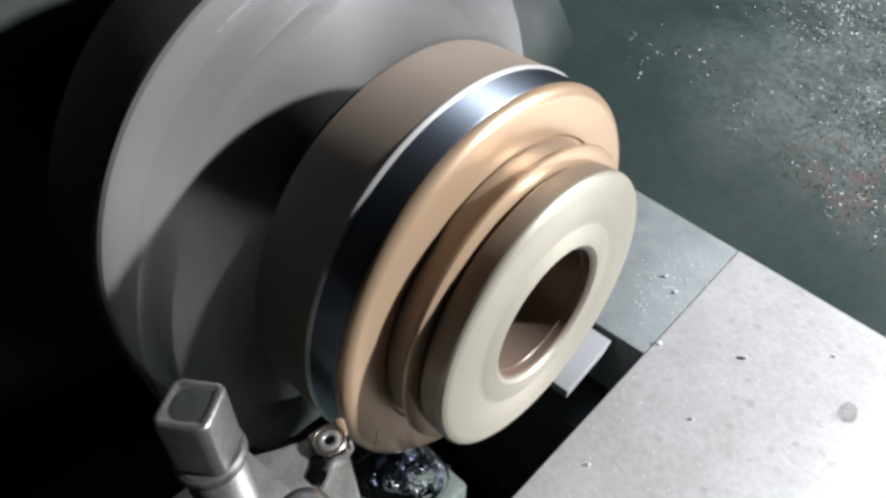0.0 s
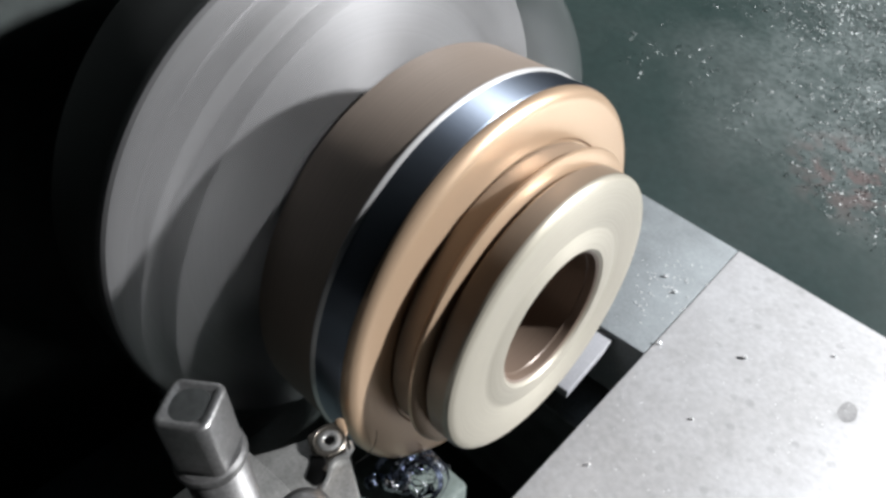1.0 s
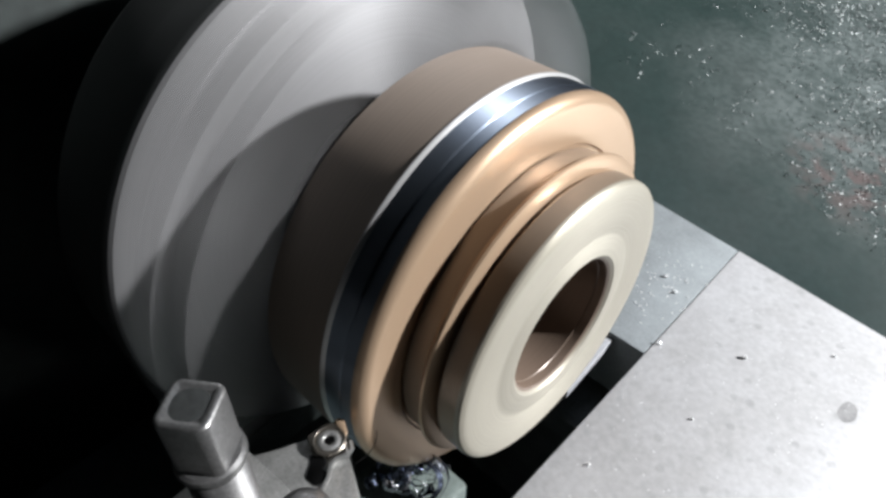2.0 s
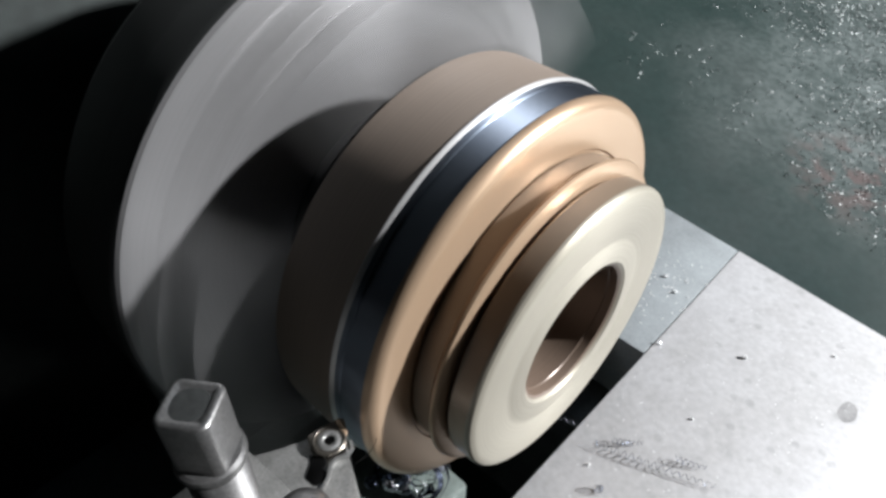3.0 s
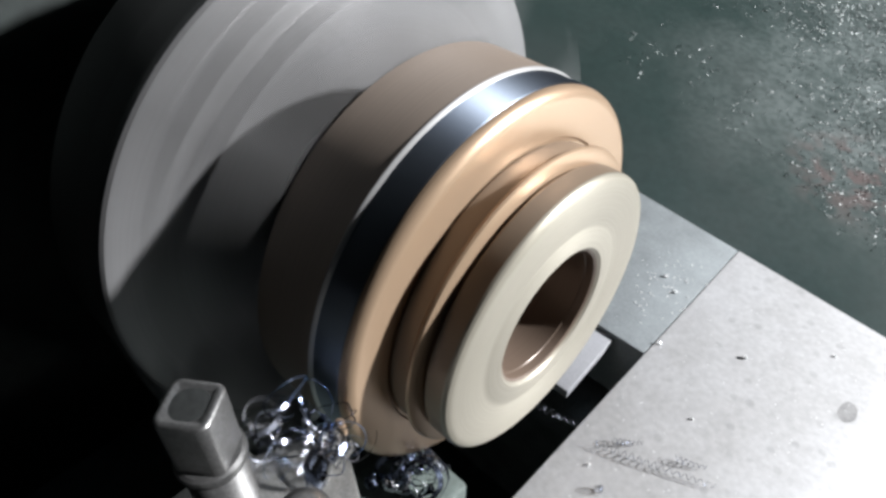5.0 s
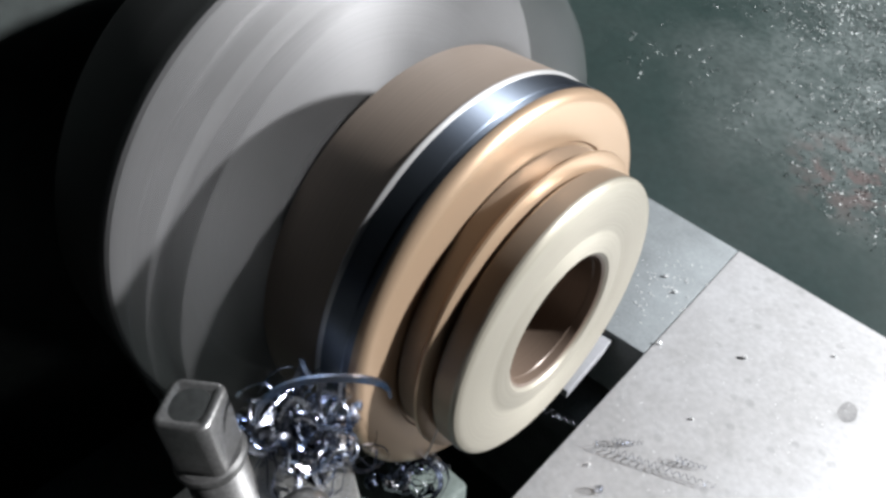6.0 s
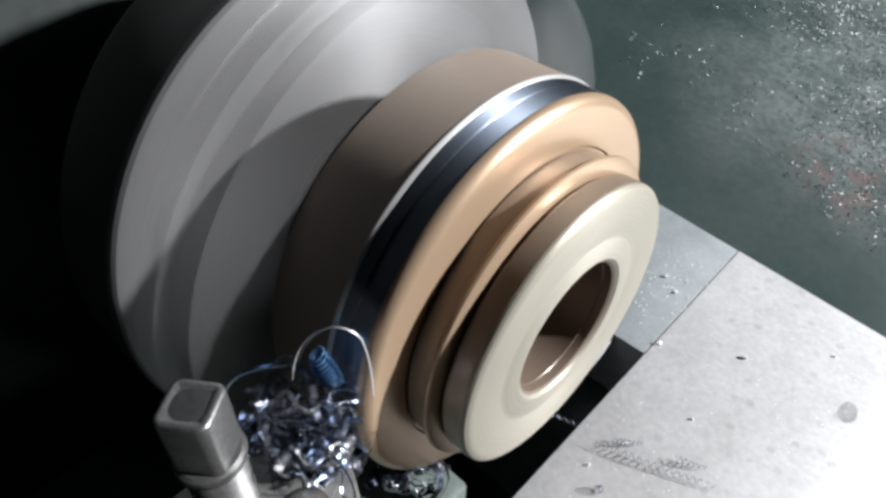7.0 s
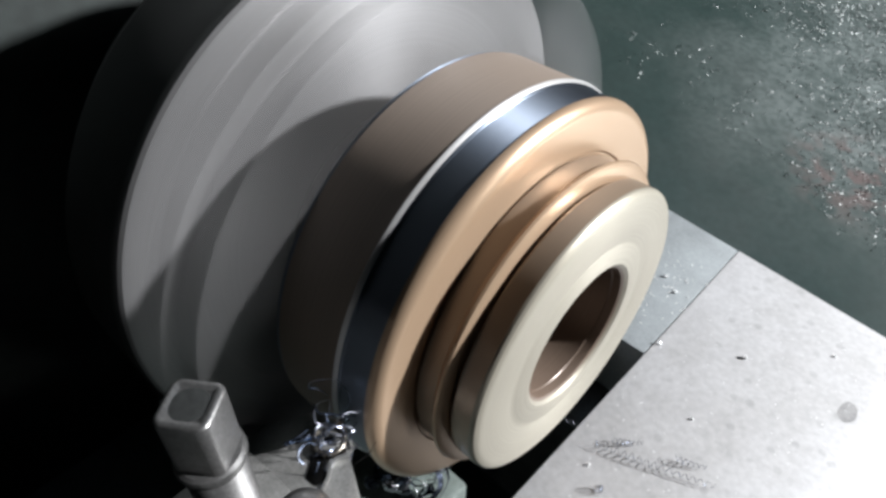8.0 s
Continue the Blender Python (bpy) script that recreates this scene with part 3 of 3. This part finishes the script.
def pile():
    """The loose heap of curls under the tool."""
    rng = random.Random(31)
    for k, (x, y, r, turn) in enumerate(((-15.5, -35.5, 4.6, 30), (-7.5, -31.5, 5.2, 120), (-13, -28.5, 3.6, 75))):
        ob = part("swarf_curl", coil(r, 1.7, 2.6, 2.1, 0.14, rng, 30, 0.05), DARKCHIP, None, "wide burnt blue-black steel curl on the cross slide", smooth=50, category="swarf", group="swarf heap")
        ob.matrix_basis = at(x, y, -45.6 + r, 0, 75 - 20 * k, turn)
    for k in range(15):
        x, y = rng.uniform(-19, -2), rng.uniform(-42, -25)
        kind = rng.random()
        if kind < 0.6:
            bm = coil(rng.uniform(0.9, 1.9), rng.uniform(0.7, 1.1), rng.uniform(3, 6), 0.7, 0.1, rng, 14)
        else:
            bm = tangle(rng, 3.5, 24, 0.35, 0.5, 0.1)
        ob = part("swarf_curl", bm, rng.choice((DARKCHIP, DIRTY, SILVER)), None, "curled steel swarf heaped on the cross slide", smooth=50, category="swarf", group="swarf heap")
        ob.matrix_basis = at(x, y, -43.6 + rng.uniform(0, 2.5), rng.uniform(-25, 25), rng.uniform(-25, 25), rng.uniform(0, 360))


room()
carriage()
bed()
tray()
headstock()
CHUCK_THING = chuck()
WORK, SKIN = workpiece()
tool_post()
tool_holder()
fine_hair()
square_bolt(at(-13.4, -73.3, 0, 0, 0, 36))
round_bolt(at(5.4, -69.5, 0))
crumbs_on_tray()
crumbs_on_carriage()
chip_drop()
pile()


# ---- what moves ----
FEED = ((0, 0), (0.4, 0.05), (0.6, 0.4), (1.0, 1.6), (1.5, 3.15), (3.0, 7.4), (3.5, 8.45), (3.65, 8.6), (3.72, 7.6), (3.78, 0.2), (3.85, -1.4), (4.0, -1.75),
        (4.2, -1.5), (4.5, -0.1), (6.0, 3.2), (6.5, 4.4), (7.0, 5.9), (7.5, 7.25), (8.0, 8.3))
PHASE = ((0, 8), (0.5, 70), (1.0, 72), (1.5, 5), (3.0, 15), (3.5, 72), (4.0, 34), (4.5, 72), (6.0, 85), (6.5, 10), (7.0, 70), (7.5, 70), (8.0, 70))


def between(table, t):
    for (a, u), (b, v) in zip(table, table[1:]):
        if t <= b:
            return u + (v - u) * (t - a) / (b - a)
    return table[-1][1]


def spin_table():
    """Total turn in degrees at each phase time, about 85 degrees a thirtieth of a second."""
    out = [(0, float(PHASE[0][1]))]
    for (a, p), (b, q) in zip(PHASE, PHASE[1:]):
        gone = 85 * 30 * (b - a)
        want = out[-1][1] + gone
        want += ((q - want) + 60) % 120 - 60
        out.append((b, want))
    return out


def strands():
    """Loose swarf that the tool throws up; each piece waits under the tool shank until it is cut loose."""
    rng = random.Random(77)
    out = {"small": [], "nest": [], "arc": [], "spring": [], "curl": []}
    for k in range(18):
        out["small"].append(part("swarf_strand", tangle(rng, 4.2, rng.uniform(12, 24), rng.choice((0.08, 0.2, 0.5)), 0.34, 0.08, 0.35), (BLUED, DARKCHIP, DIRTY)[k % 3], None,
                                 "thin blued steel strand caught on the insert", smooth=50, category="swarf", group="swarf nest"))
    for k in range(96):
        out["nest"].append(part("swarf_ribbon", tangle(rng, rng.uniform(5, 9), rng.uniform(12, 34), rng.choice((0.02, 0.05, 0.1, 0.25)), rng.choice((0.2, 0.35, 0.6, 1.1)), 0.07, 0.5),
                                (DIRTY, BLUED, DARKCHIP, SILVER, DARKCHIP, DIRTY, DARKCHIP, BLUED, DARKCHIP)[k % 9], None, "kinked blue and silver steel ribbon in a tangled nest",
                                smooth=30, category="swarf", group="swarf nest"))
    for k in range(5):
        out["nest"].append(part("wound_chip", coil(rng.uniform(1.6, 3.0), 0.9, rng.uniform(2, 4.5), 1.1, 0.08, rng, 20), BLUED, None,
                                "tightly wound deep blue steel chip in the nest", smooth=50, category="swarf", group="swarf nest"))
    for k, (wide, high, skew) in enumerate(((21, 8.0, -1.0), (14, 13, 2.0), (14, 15, 2.0))):
        pts = []
        for i in range(49):
            a = math.pi * (0.04 + 0.92 * i / 48)
            pts.append(Vector((-wide / 2 * math.cos(a) + skew * math.sin(a) ** 2, 0.8 * math.sin(2.3 * a), high * math.sin(a) ** 0.8 - (4.5 * max(0, i - 34) / 14 if k else 0))))
        out["arc"].append(part("swarf_loop", ribbon(pts, 1.2 if k == 0 else 0.36, 0.6 if k == 0 else 0.25), BLUED if k == 0 else BURR, None,
                               "long arched steel swarf loop over the nest", smooth=50, category="swarf", group="swarf nest"))
    out["tube"] = [part("wound_chip", coil(1.9, 0.8, 11, 0.95, 0.1, rng, 20, 0.05), DEEPBLUE, None,
                        "tightly wound deep blue steel chip standing in the nest", smooth=50, category="swarf", group="swarf nest")]
    for r, pitch, turns in ((1.7, 4.6, 6.3), (3.4, 2.6, 12), (3.2, 2.4, 11), (0.8, 1.6, 9)):
        out["spring"].append(part("swarf_spring", coil(r, pitch, turns, 0.75, 0.1, rng, 20), SILVER if r < 3 else DIRTY, None,
                                  "long springy steel chip thrown from the tool", smooth=50, category="swarf", group="flying chips"))
    for r, pitch, turns in ((1.1, 2.3, 16), (1.1, 0.5, 5), (0.9, 1.5, 7), (1.1, 2.5, 5.5), (0.9, 1.6, 6)):
        out["curl"].append(part("thrown_curl", coil(r, pitch, turns, 0.17, 0.1, rng, 18, 0.3), DIRTY if pitch > 2.4 else DARKCHIP, None,
                                "thin helical steel chip lying on the carriage", smooth=50, category="swarf", group="thrown curls"))
    return out


SWARF = strands()


def motions():
    spin = spin_table()
    rows, skin_rows = [], []
    for k in range(241):
        t = k / 30
        x = between(FEED, t)
        rows.append((t, at(x, 0, 0, between(spin, t))))
        skin_rows.append((t, at(min(0.0, 1.5 - x), 0, 0)))
    walk(CHUCK_THING, rows)
    walk(WORK, rows)
    walk(SKIN, skin_rows)

    rng = random.Random(5)

    def rest():
        return (rng.uniform(-9, 0), rng.uniform(-92, -74), -36 + rng.uniform(0, 12))

    def away(k):
        return (-150 - 9 * k, -330 - 14 * (k % 5), -958)

    # strands caught on the insert
    for k, ob in enumerate(SWARF["small"]):
        r0, turn = rest(), [rng.uniform(0, 360) for _ in range(3)]
        come = 3.45 + 0.06 * k if k < 15 else 7.7
        spot = (-10.8 + rng.uniform(-2.5, 2.5), -54.5 + rng.uniform(-3, 2.5), 2.5 + rng.uniform(-1, 2.5))
        rows = [(0, at(*r0, *turn)), (come - 0.15, at(*r0, *turn))]
        t = come
        while t < 7.95:
            j = [rng.uniform(-0.7, 0.7) for _ in range(3)]
            turn = [a + rng.uniform(-14, 14) for a in turn]
            rows.append((t, at(spot[0] + j[0], spot[1] + j[1], spot[2] + j[2], *turn)))
            t += 0.2
        rows.append((8.0, rows[-1][1]))
        walk(ob, rows)
    # the nest: gathers from 4.9 s on, is thrown off after 7.1 s
    for k, ob in enumerate(SWARF["nest"]):
        r0, turn = rest(), [rng.uniform(0, 360) for _ in range(3)]
        come = 4.8 + 0.013 * k
        a, u = rng.uniform(0, 6.28), rng.uniform(0, 1) ** 0.5
        spot = Vector((-13.0 + 9.5 * u * math.cos(a), -57.5 + 6.5 * u * math.sin(a), 2.5 + rng.uniform(0, 6)))
        rows = [(0, at(*r0, *turn)), (come - 0.2, at(*r0, *turn))]
        t = come
        while t < 7.05:
            j = [rng.uniform(-1.0, 1.0) for _ in range(3)]
            turn = [b + rng.uniform(-16, 16) for b in turn]
            grow = min(1, 0.75 + 0.25 * (t - come))
            rows.append((t, at(spot.x + j[0], spot.y + j[1], spot.z * grow + j[2], *turn)))
            t += 0.1
        fling = rng.uniform(0, 1)
        left = k % 3 == 0
        mid = Vector((-27, -81, 7)) if left else Vector((rng.uniform(-25, 1), rng.uniform(-63, -47), rng.uniform(1, 8)))
        for t, w in ((7.2, 0.7), (7.3, 0.9), (7.4, 1.0), (7.5, 1.05)):
            turn = [b + rng.uniform(-40, 40) for b in turn]
            q = spot.lerp(mid, w) + Vector((rng.uniform(-4, 4), rng.uniform(-4, 4), rng.uniform(-3, 4)))
            rows.append((t, at(*q, *turn)))
        out = (-62, -112, -8) if left else (-34, -96, -30)
        rows.append((7.65, at(out[0] + 8 * fling, out[1], out[2] - 6 * fling, *turn)))
        rows.append((7.75, at(-110, -190, -120, *turn)))
        rows.append((7.95, at(*away(k), *turn)))
        rows.append((8.0, at(*away(k), *turn)))
        walk(ob, rows)
    # loops over the nest: time, place and turn of each
    paths = (((5.8, -1, -59, 22, -14, 13, 67), (6.0, -1.4, -59.6, 23, -13.7, 13.5, 66.7), (6.2, -10, -58, 14, 0, 13, 66), (6.5, -28.5, -53.2, 0, 18.8, 13.2, 63), (7.1, -36, -51, -9, 16, 15, 80)),
             ((5.9, -9, -38, -15, -35, 5, 3), (6.0, -9.1, -36.7, -14.4, -35, 5.5, 3), (6.2, -8, -46, 0, -28, 12, 25), (6.5, -6, -54.5, 12, -20, 18.7, 54), (7.0, -17.4, -46.8, 7, -7, 5.5, 53), (7.1, -17.6, -47, 7, -7, 5, 53)),
             ((6.8, -11, -52, 11, -9, 3, 45), (7.0, -11.7, -51.1, 12, -9, 1, 46), (7.1, -12, -51, 12, -9, 1, 46)))
    for k, ob in enumerate(SWARF["arc"]):
        r0 = (-2, -86 + 4 * k, -32)
        come = paths[k][0][0]
        rows = [(0, at(*r0)), (come - 0.25, at(*r0))]
        t = come
        while t < 7.1:
            rows.append((t, at(*(between([(p[0], p[i]) for p in paths[k]], t) + rng.uniform(-0.5, 0.5) for i in range(1, 7)))))
            t += 0.1
        swing = ((-17, -60, 11), (-21, -75, 13), (-24, -77, 7))[k]
        for t in (7.2, 7.3, 7.45):
            if k < 2:
                rows.append((t, at(swing[0] + rng.uniform(-2, 2), swing[1] + rng.uniform(-2, 2), swing[2], 10, -20 * k, 35)))
        if k == 2:
            rows += [(7.25, at(-6, -62, 28, 0, -6, 60)), (7.4, at(8, -77, 55, 12, -16, 86)), (7.5, at(10.2, -78.4, 58.6, 14.6, -18.7, 91))]
        rows.append((7.65, at(-62, -120, -20, 30, 40, 35)))
        rows.append((7.95, at(*away(30 + k))))
        rows.append((8.0, at(*away(30 + k))))
        walk(ob, rows)
    # the wound blue chip rises beside the loops
    low, up = at(-3, -84, -34, 0, 0, 90), at(-13.5, -50.5, 15.5, 0, 70, 42)
    walk(SWARF["tube"][0], [(0, low), (6.5, low), (6.62, at(-15, -48, 2, 10, 40, 50)), (6.8, up), (7.05, up), (7.2, at(-20, -60, 12, 40, 20, 70)),
                            (7.4, at(-60, -110, -10, 80, 0, 90)), (7.8, at(*away(50))), (8.0, at(*away(50)))])
    # springs thrown past the tool post
    flights = ((3.5, (-30.7, -83.4, 18.0), -8, 38, 34), (5.8, (-33, -82, 15), 0, 30, 34), (5.9, (-30, -84, 13), 10, 32, 30), (0.8, (-38, -87, 24), 0, 30, 30))
    for k, ob in enumerate(SWARF["spring"]):
        t, c, rx, ry, rz = flights[k]
        c = Vector(c)
        step = Vector((-15, -14, 7))
        rows = [(0, at(-4, -88, -34, 0, 0, 90)), (t - 0.3, at(-4, -88, -34, 0, 0, 90)), (t - 0.2, at(-20, -72, -24, rx, ry, rz)),
                (t - 0.07, at(*(c - step * 0.5 + Vector((0, 0, -8))), rx - 30, ry, rz)), (t - 0.034, at(*(c - step * 0.02), rx - 2, ry, rz)), (t, at(*c, rx, ry, rz)), (t + 0.034, at(*(c + step * 0.03), rx + 3, ry, rz)),
                (t + 0.14, at(*(c + step * 4), rx + 40, ry, rz)), (t + 0.6, at(-260 - 20 * k, -420, -956, 0, 0, 20)), (8.0, at(-260 - 20 * k, -420, -956, 0, 0, 20))]
        walk(ob, rows)
    # curls that land on the carriage
    landing = ((27, 32.5, 2.9, 21), (19.5, 14.6, 2.97, 70), (17, 33.5, 2.6, 40), (-5.5, 26.2, 2.85, 13), (35, 41, 2.9, 25))
    for k, ob in enumerate(SWARF["curl"]):
        x, y, t, turn = landing[k]
        r0 = (-3, -82 + k, -36)
        lie = at(x, y, -73.4 if k != 3 else -73.8, 0, 0, turn)
        rows = [(0, at(*r0)), (t - 0.5, at(*r0)), (t - 0.38, at(-9, -44, -22)), (t - 0.2, at(x * 0.5, y * 0.3 - 12, -40, 40, 30, turn)), (t - 0.03, at(x, y, -73.0, 10, 10, turn)),
                (t + 0.05, lie), (8.0, lie)]
        walk(ob, rows)


motions()
